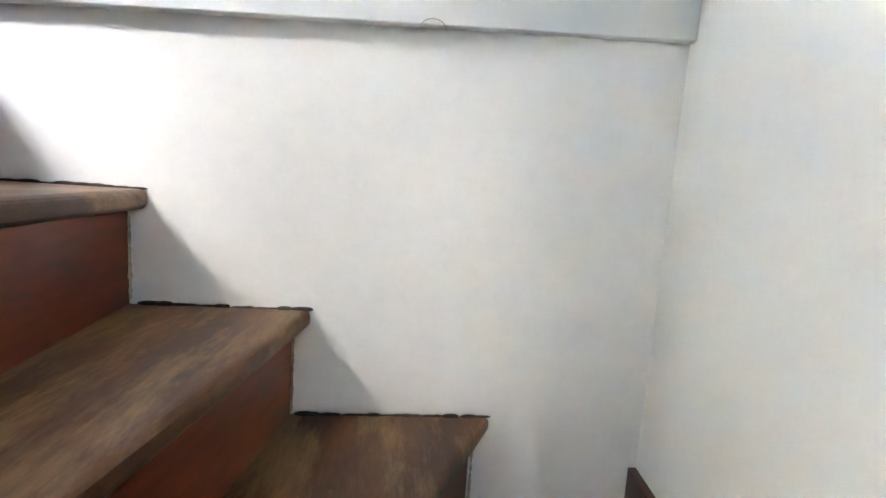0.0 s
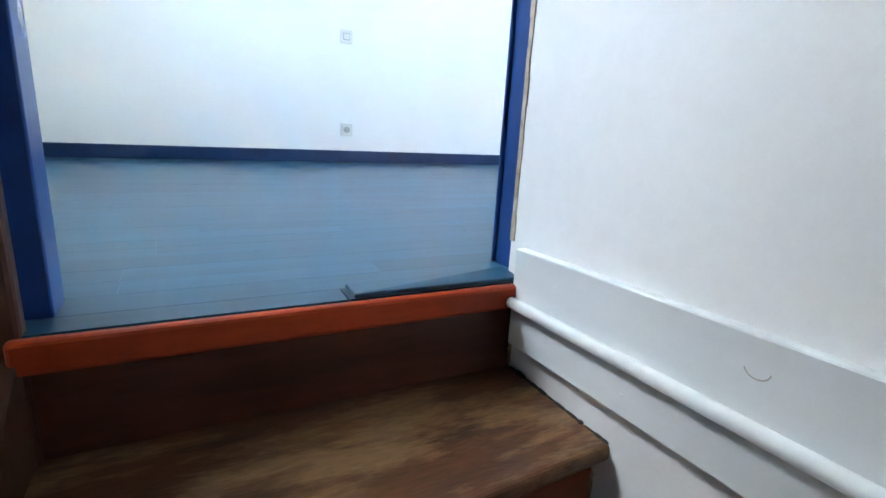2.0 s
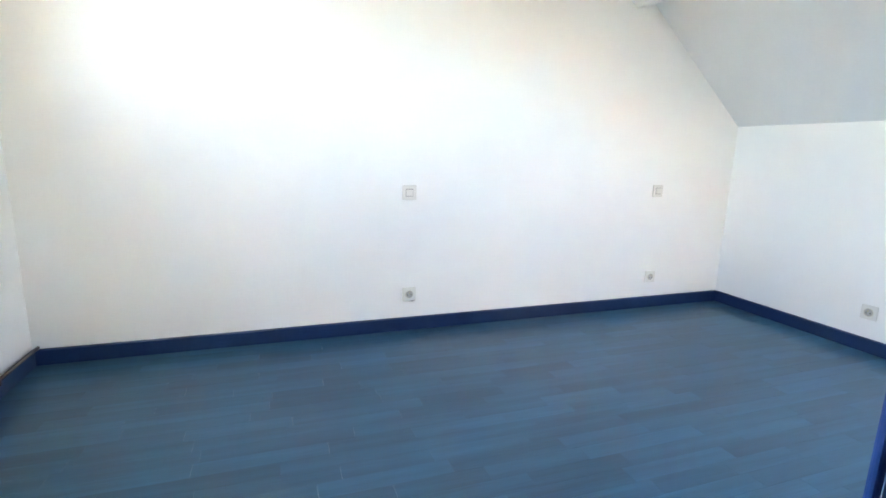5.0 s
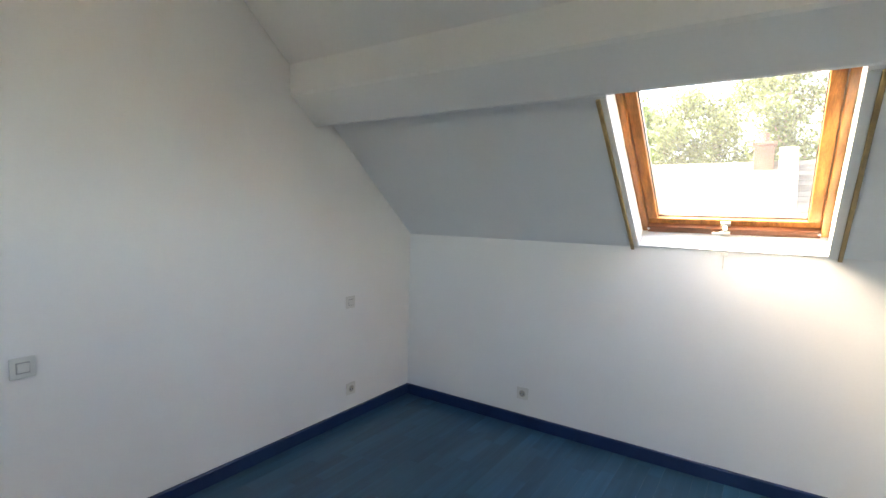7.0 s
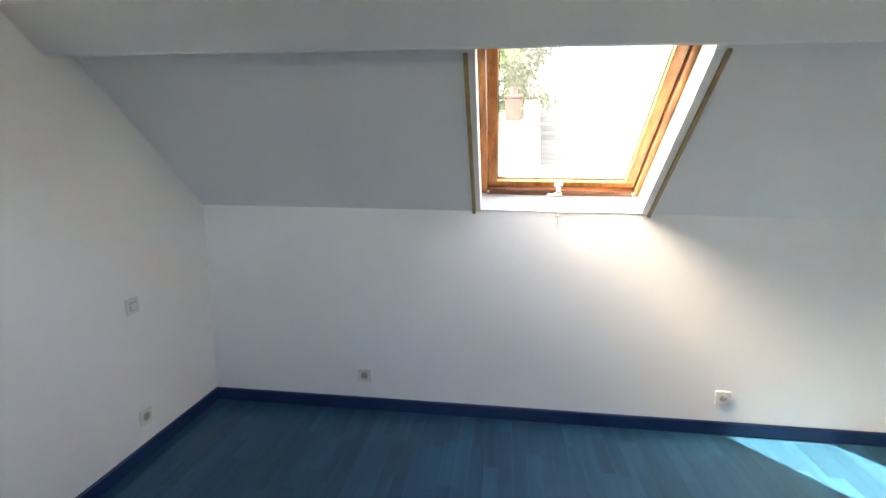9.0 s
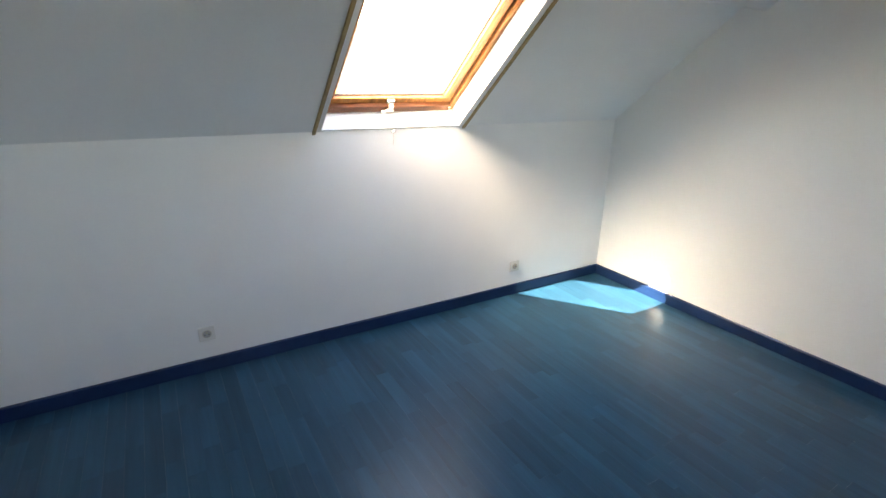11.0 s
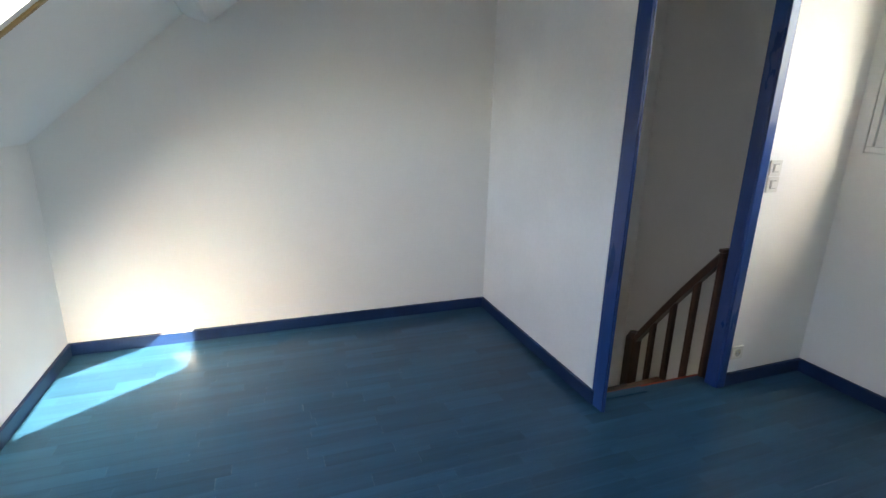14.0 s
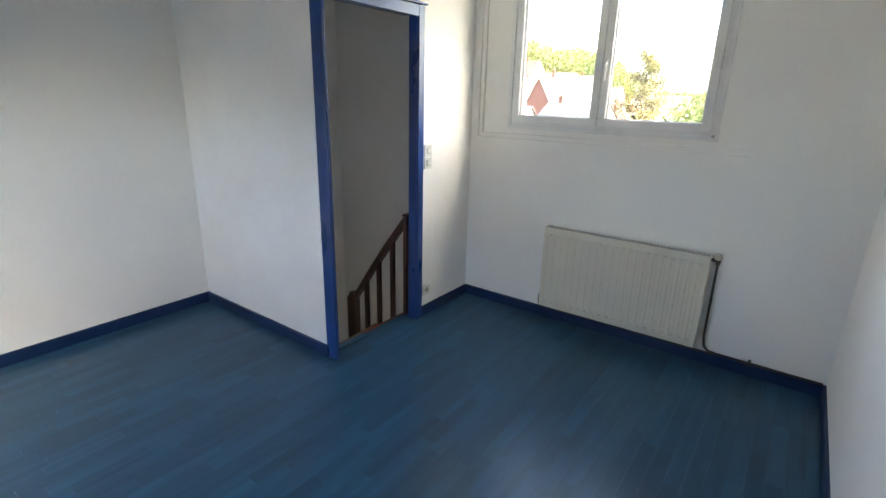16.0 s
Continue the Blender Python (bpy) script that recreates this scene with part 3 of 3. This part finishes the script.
# ---- radiator ----
def radiator():
    y0, y1, z0, z1, xf = 0.712, 1.735, 0.130, 0.709, XE + 0.122
    rad = base("radiator", pose(XE, (y0 + y1) / 2, z0), "cream enamelled steel panel radiator under the window", "radiator")
    rad_m = rad.matrix_world.inverted()

    def put(name, bm, mat, label="", smooth=False):
        bm.transform(rad_m)
        return part(name, bm, mat, rad, label, smooth)
    ribs = 20
    pitch = (y1 - y0 - 0.03) / ribs
    bm = B()
    # front sheet with pressed channels, hollow at the groove
    outline = [(xf, y0)]
    for i in range(ribs):
        c = y0 + 0.015 + pitch * (i + 0.5)
        outline += [(xf, c - pitch * 0.30), (xf - 0.005, c - pitch * 0.17), (xf - 0.005, c + pitch * 0.17), (xf, c + pitch * 0.30)]
    outline += [(xf, y1), (xf - 0.018, y1), (xf - 0.018, y0)]
    prism(bm, [(x, y, z0 + 0.035) for x, y in outline], (0, 0, z1 - z0 - 0.08))
    box(bm, (xf - 0.018, y0, z0), (xf, y1, z0 + 0.035), 0.005)
    box(bm, (xf - 0.018, y0, z1 - 0.045), (xf, y1, z1), 0.005)
    put("front_panel", bm, CREAM)
    for z in (z0 + 0.040, z1 - 0.050):
        for i in range(ribs):
            c = y0 + 0.015 + pitch * (i + 0.5)
            bm = B()
            bmesh.ops.create_uvsphere(bm, u_segments=10, v_segments=6, radius=1, matrix=Matrix.Translation((xf - 0.002, c, z)) @ Matrix.Diagonal((0.007, pitch * 0.27, 0.011, 1)))
            put("channel_end", bm, CREAM, smooth=True)
    bm = B()
    box(bm, (XE + 0.025, y0 + 0.01, z0 + 0.01), (XE + 0.040, y1 - 0.01, z1 - 0.015), 0.004)
    put("back_panel", bm, CREAM)
    for y in (y0, y1 - 0.003):
        bm = B()
        box(bm, (XE + 0.028, y, z0 + 0.02), (xf - 0.016, y + 0.003, z1 + 0.001), 0.001)
        put("side_cover", bm, CREAM)
    for y in (y0 + 0.15, y1 - 0.15):
        bm = B()
        box(bm, (XE, y - 0.015, z0 + 0.05), (XE + 0.028, y + 0.015, z1 - 0.06), 0.002)
        put("wall_bracket", bm, CREAM)
    bm = B()
    box(bm, (XE + 0.028, y0 + 0.004, z1 - 0.02), (xf - 0.016, y1 - 0.004, z1 - 0.012))
    for i in range(46):
        y = y0 + 0.02 + i * (y1 - y0 - 0.04) / 45
        box(bm, (XE + 0.032, y - 0.003, z1 - 0.012), (xf - 0.02, y + 0.003, z1 - 0.003))
    put("top_grille", bm, GREYPLASTIC, "grey slotted top grille")
    bm = B()
    xv = XE + 0.06
    rod(bm, (xv, y1, z1 - 0.03), (xv, y1 + 0.05, z1 - 0.03), 0.010)
    rod(bm, (xv, y1 + 0.035, z1 - 0.055), (xv, y1 + 0.035, z1 - 0.02), 0.013)
    put("valve_body", bm, DARKPIPE, "dark metal valve body")
    bm = B()
    rod(bm, (xv, y1 + 0.035, z1 - 0.022), (xv, y1 + 0.035, z1 + 0.012), 0.021, 0.018, 14)
    put("valve_knob", bm, BEIGEPLASTIC, "beige valve knob")
    bm = B()
    rod(bm, (xv, y0 - 0.03, z0 + 0.03), (xv, y0, z0 + 0.03), 0.009)
    rod(bm, (xv, y0 - 0.022, z0 - 0.0), (xv, y0 - 0.022, z0 + 0.055), 0.011)
    put("return_valve", bm, DARKPIPE)
    bm = B()
    x = XE + 0.03
    tube(bm, [(xv, y1 + 0.035, z1 - 0.055), (xv - 0.005, y1 + 0.035, z1 - 0.10), (x, y1 + 0.035, z0 + 0.06), (x, y1 + 0.045, z0 - 0.01), (x, y1 + 0.07, z0 - 0.032), (x, y1 + 0.12, z0 - 0.038), (x, YA - 0.02, z0 - 0.042)], 0.0075, 10)
    thing("heating_pipe", bm, DARKPIPE, "dark thin heating pipe running above the skirting", "pipe", smooth=True)
    bm = B()
    tube(bm, [(xv, y0 - 0.022, z0), (xv, y0 - 0.022, z0 - 0.03), (x, y0 - 0.01, z0 - 0.04), (x, y1 + 0.10, z0 - 0.046)], 0.0075, 10)
    thing("heating_pipe", bm, DARKPIPE, "dark thin heating pipe under the radiator", "pipe", smooth=True)
    bm = B()
    box(bm, (XE, 2.02, z0 - 0.055), (x + 0.012, 2.035, z0 - 0.028), 0.002)
    thing("pipe_clip", bm, DARKPIPE, "small dark pipe clip above the skirting", "clip")


radiator()


# ---- sockets and switches (face along -y, then turned) ----
def socket(m, label="white wall socket with a round grey well"):
    s = base("wall_socket", m, label, "socket", "wall sockets")
    bm = B()
    box(bm, (-0.039, -0.010, -0.039), (0.039, 0, 0.039), 0.003)
    part("plate", bm, PLASTIC, s)
    bm = B()
    rod(bm, (0, -0.0115, 0), (0, -0.006, 0), 0.0225, seg=20)
    ringbm = part("well_rim", bm, BEIGEPLASTIC, s)
    bm = B()
    rod(bm, (0, -0.0125, 0), (0, -0.010, 0), 0.0185, seg=20)
    part("well", bm, GREYPLASTIC, s, "grey recessed well")
    bm = B()
    rod(bm, (0, -0.021, 0.009), (0, -0.010, 0.009), 0.0026, seg=8)
    part("earth_pin", bm, METAL, s)
    for x in (-0.0095, 0.0095):
        bm = B()
        rod(bm, (x, -0.0132, -0.002), (x, -0.011, -0.002), 0.003, seg=8)
        part("hole", bm, SEAL, s)
    return s


def switch(m, label="white wall switch with a beige rocker"):
    s = base("wall_switch", m, label, "switch", "wall switches")
    bm = B()
    box(bm, (-0.039, -0.009, -0.039), (0.039, 0, 0.039), 0.003)
    part("plate", bm, PLASTIC, s)
    bm = B()
    box(bm, (-0.021, -0.0105, -0.021), (0.021, -0.008, 0.021), 0.001)
    part("rocker_frame", bm, GREYPLASTIC, s)
    bm = B()
    vs = box(bm, (-0.018, -0.016, -0.0165), (0.018, -0.009, 0.0165), 0.002)
    part("rocker", bm, PLASTIC, s)
    return s


sock = socket(pose(0.356, YA, 0.210))
copy_thing(sock, pose(2.033, YA, 0.212))
copy_thing(sock, pose(XB, 1.443, 0.217, 0, 0, -90))
copy_thing(sock, pose(XB, -0.579, 0.217, 0, 0, -90))
copy_thing(sock, pose(-0.862, 0, 0.195, 0, 0, 180))
sw = switch(pose(0.350, YA, 0.778))
copy_thing(sw, pose(2.021, YA, 0.787))
copy_thing(sw, pose(-0.866, 0, 1.198, 0, 0, 180))
copy_thing(sw, pose(-0.866, 0, 1.116, 0, 0, 180))


# ---- outside ----
GZ = -6.5
bm = B()
bmesh.ops.create_grid(bm, x_segments=8, y_segments=8, size=2500, matrix=Matrix.Translation((0, 0, GZ)))
thing("ground", bm, GRASS, "pale dusty ground reaching the horizon", "ground", kind="structure")


def house(x, y, w, d, eave, ridge, rot, wall_mat, roof_mat, label, chimneys=(0.0,), rows=9, base_z=GZ):
    """A house with a gabled roof; its ridge runs along its local x."""
    h = base("house", pose(x, y, 0, 0, 0, rot), label, "house", "houses outside")
    bm = B()
    prism(bm, [(-w / 2, -d / 2, base_z), (-w / 2, d / 2, base_z), (-w / 2, d / 2, eave), (-w / 2, 0, ridge), (-w / 2, -d / 2, eave)], (w, 0, 0))
    part("wall", bm, wall_mat, h)
    bm = B()
    for s in (-1, 1):
        for r in range(rows):
            f0, f1 = r / rows, (r + 1) / rows
            y0, y1 = s * (d / 2 + 0.25) * (1 - f0), s * (d / 2 + 0.25) * (1 - f1)
            drop = (ridge - eave) * 0.25 / (d / 2)
            z0, z1 = eave - drop + (ridge - eave + drop) * f0, eave - drop + (ridge - eave + drop) * f1
            prism(bm, [(-w / 2 - 0.15, y0, z0 + 0.03), (-w / 2 - 0.15, y0, z0 + 0.075), (-w / 2 - 0.15, y1, z1 + 0.06), (-w / 2 - 0.15, y1, z1 + 0.01)], (w + 0.3, 0, 0))
    part("roof", bm, roof_mat, h)
    for cx in chimneys:
        bm = B()
        box(bm, (cx - 0.22, -0.2, ridge - 0.6), (cx + 0.22, 0.2, ridge + 0.45), 0.02)
        box(bm, (cx - 0.27, -0.25, ridge + 0.45), (cx + 0.27, 0.25, ridge + 0.54), 0.02)
        rod(bm, (cx, 0, ridge + 0.52), (cx, 0, ridge + 0.78), 0.1)
        part("chimney", bm, BRICK, h)
    for s in (-1, 1):
        for k in range(int(w // 2.2)):
            wx = -w / 2 + 1.2 + k * 2.2
            bm = B()
            box(bm, (wx - 0.45, s * d / 2 - 0.03, eave - 2.2), (wx + 0.45, s * (d / 2 + 0.03), eave - 0.8))
            part("window", bm, DARKGLASS, h)
    return h


def leaf_cards(bm, points, size, rng):
    """Many small bent leaf clumps round the points."""
    for p in points:
        a = Vector((rng.uniform(-1, 1), rng.uniform(-1, 1), rng.uniform(-0.6, 1))).normalized()
        s = size * rng.uniform(0.6, 1.3)
        b = a.orthogonal().normalized() * s
        c = a.cross(b).normalized() * s * 0.7
        q = Vector(p)
        v = [bm.verts.new(q + o) for o in (b, c + a * s * 0.3, -b, -c + a * s * 0.3)]
        bm.faces.new((v[0], v[1], v[2]))
        bm.faces.new((v[0], v[2], v[3]))


def tree(x, y, height, width, seed, leaf, label, form="round", leaves=2600, z=GZ, size=0.22, loose=0.20):
    rng = random.Random(seed)
    t = base("tree", pose(x, y, z), label, "tree", "trees outside")
    bm = B()
    rod(bm, (0, 0, 0), (0, 0, height * 0.9), 0.028 * height * 0.6, 0.01, 10)
    pts = []
    limbs = 40 if form == "conifer" else 16
    for i in range(limbs):
        f = 0.22 + 0.74 * i / limbs
        ang = i * 2.4 + rng.uniform(-0.3, 0.3)
        if form == "poplar":
            r = width / 2 * (0.35 + 0.65 * math.sin(math.pi * min(1, f * 0.95)) ** 0.6) * rng.uniform(0.75, 1.1)
            up = 0.12 * height
        elif form == "conifer":
            r = width / 2 * (1.08 - f) * 1.2 * rng.uniform(0.7, 1.15)
            up = 0.02 * height
        else:
            r = width / 2 * math.sin(math.pi * (0.12 + 0.82 * f)) * rng.uniform(0.75, 1.15)
            up = 0.10 * height
        p0 = Vector((0, 0, height * f))
        p1 = Vector((math.cos(ang) * r, math.sin(ang) * r, height * f + up))
        rod(bm, p0, p1, 0.006 * height * (1.1 - f), 0.01, 6)
        n = leaves // limbs
        for k in range(n):
            s = rng.random() ** 0.6
            q = p0.lerp(p1, s) + Vector((rng.gauss(0, 1), rng.gauss(0, 1), rng.gauss(0, 0.9))) * (loose * width * (0.5 + 0.5 * (1 - f)))
            pts.append(q)
    part("trunk", bm, BARK, t)
    bm = B()
    leaf_cards(bm, pts, size, rng)
    part("crown", bm, leaf, t)


house(15.0, -1.5, 15.0, 7.0, -1.4, 2.85, 90, RENDERED, PALESLATE, "neighbouring house with a slate roof and brick chimney", (1.95,), 34)
bm = B()
prism(bm, [(10.9, -0.26, -1.0), (14.5, -0.26, 3.2), (15.2, -0.26, 3.2), (15.2, -0.26, 1.0), (10.9, -0.26, -3.0)], (0, 0.38, 0))
thing("party_wall", bm, RENDERED, "pale rendered party wall above the roof", "wall")
for i, (x, y, h, w) in enumerate(((30, -0.1, 18.0, 3.2), (31, 2.9, 14.6, 4.0), (30.5, 5.6, 14.2, 4.2), (33, 9.0, 13.5, 4.5), (35, 13.0, 13.5, 5.0))):
    tree(x, y, h, w, 40 + i, LEAF, "tall green poplar behind the roofs", "poplar", 16000, size=0.11)

TOWN = [(-74.5, -28.8, 14, 5, 1.2, 4.5, 156, BRICK, SLATE), (-43, -15.5, 6, 6, -1.0, 1.25, 80, RENDERED, SLATE), (-28, -14.8, 4, 5, -1.0, 1.0, 90, RENDERED, SLATE),
        (-93, -45.5, 5, 4.5, 5.6, 8.6, 60, RENDERED, TILES), (-98, -41, 6, 6, 3.5, 6.6, 100, BRICK, TILES), (-98, -35, 6, 6, 3.0, 6.0, 95, RENDERED, SLATE),
        (-82, -26.5, 6, 5, 1.5, 3.4, 90, BRICK, SLATE), (-80, -17, 8, 6, 0.2, 2.3, 90, RENDERED, TILES), (-90, -5, 9, 6, -1.4, 1.2, 90, RENDERED, TILES)]
for x, y, w, d, e, r, a, wm, rm in TOWN:
    house(x, y, w, d, e, r, a, wm, rm, "brick town house with a steep roof" if wm is BRICK else "pale rendered town house with a pitched roof", (-w * 0.3,), 9)
tree(-14.2, -2.1, 9.7, 4.2, 7, LEAFDARK, "sparse yellowish conifer outside the window", "conifer", 16000, size=0.04, loose=0.05)
tree(-18.2, -0.9, 7.4, 4.3, 8, LEAF, "round green tree outside the window", "round", 20000, size=0.075)
tree(-112, -39.0, 14.5, 8.0, 9, LEAF, "dark green tree between the roofs", "round", 6000, size=0.35)


def crest(s):
    """Height of the wooded hill over its distance, by the bearing s (y over distance)."""
    rows = [(-2.0, 0.10), (-0.62, 0.12), (-0.50, 0.122), (-0.44, 0.098), (-0.376, 0.100), (-0.33, 0.078), (-0.25, 0.018), (-0.1, 0.008), (1.5, 0.008)]
    for (a, ha), (b, hb) in zip(rows, rows[1:]):
        if s <= b:
            return ha + (hb - ha) * (s - a) / (b - a)
    return rows[-1][1]


rng = random.Random(5)
bm = B()
pts = []
for i in range(60000):
    s = rng.uniform(-0.75, 0.15) if i % 4 else rng.uniform(-1.8, 0.9)
    far = rng.uniform(115, 175)
    clump = noise.noise(Vector((s * 60, far * 0.05, 0.3))) * 0.9 + noise.noise(Vector((s * 170, far * 0.2, 2.0))) * 0.6
    top = 1.5 + far * crest(s) * (0.75 + 0.25 * (far - 115) / 60) + clump
    pts.append((1.8 - far, 1.9 + s * far, top - rng.random() ** 1.6 * 9))
leaf_cards(bm, pts, 0.40, rng)
thing("far_woods", bm, HILLMAT, "wooded hillside behind the town", "woods", kind="stuff")


# ---- floor strips, last ----
def strips():
    rng = random.Random(11)
    cache = {}
    far = []
    count = 0
    wide = 0.0706
    y = YC
    row = 0
    while y < YA - 0.001:
        y1 = min(y + wide, YA) if y > -1e-6 else min(y + wide, 0.0)
        x0, x1 = (XE, XB) if y > -1e-6 else (0.0, XB)
        x = x0 - rng.random() * 0.4
        while x < x1 - 0.001:
            n = rng.choice((0.30, 0.36, 0.42, 0.50))
            a, b = max(x, x0), min(x + n, x1)
            x += n
            if b - a < 0.004:
                continue
            size = (round(b - a, 3), round(y1 - y, 4))
            if count < 300 and -0.9 < a and y > -0.95 and b < 2.6:
                if size not in cache:
                    bm = B()
                    g = 0.0002
                    prism(bm, [(g, g, -0.007), (size[0] - g, g, -0.007), (size[0] - g, size[1] - g, -0.007), (g, size[1] - g, -0.007)], (0, 0, 0.007))
                    cache[size] = mesh_of("strip", bm, FLOOR_A)
                ob = new("strip", cache[size])
                ob.location = (a, y, 0.0001 * rng.random())
                ob.parent = floor
                count += 1
            else:
                far.append((a, y, *size))
        y = y1
        row += 1
    # the tongue of floor in the doorway
    for y, y1, n in ((-0.1265, -0.073, ((JL - 0.03, -0.36), (-0.358, XS - 0.001))), (-0.0725, 0.0, ((JL + 0.001, -0.42), (-0.42, JR - 0.001)))):
        for a, b in n:
            far.append((a, y, b - a, y1 - y))
    vs, fs = [], []
    g = 0.0002
    for a, y, w, d in far:
        k = len(vs)
        vs += [(a + g, y + g, -0.007), (a + w - g, y + g, -0.007), (a + w - g, y + d - g, -0.007), (a + g, y + d - g, -0.007),
               (a + g, y + g, 0), (a + w - g, y + g, 0), (a + w - g, y + d - g, 0), (a + g, y + d - g, 0)]
        fs += [(k + 4, k + 5, k + 6, k + 7), (k, k + 1, k + 5, k + 4), (k + 1, k + 2, k + 6, k + 5), (k + 2, k + 3, k + 7, k + 6), (k + 3, k, k + 4, k + 7)]
    me = bpy.data.meshes.new("outer_strips")
    me.from_pydata(vs, [], fs)
    me.materials.append(FLOOR_B)
    ob = new("outer_strips", me)
    ob.parent = floor
    tagged(ob, kind="stuff")

    # a strip that has come loose at the landing's edge
    bm = B()
    box(bm, (-0.35, -0.1265, 0.0006), (XS - 0.002, -0.072, 0.008), 0.0015)
    for v in bm.verts:
        v.co.z += 0.006 * max(0.0, (v.co.y + 0.1265) / 0.055) * (v.co.x + 0.36) / 0.32
    part("strip", bm, FLOOR_A, floor, "loose lifted end strip")


strips()
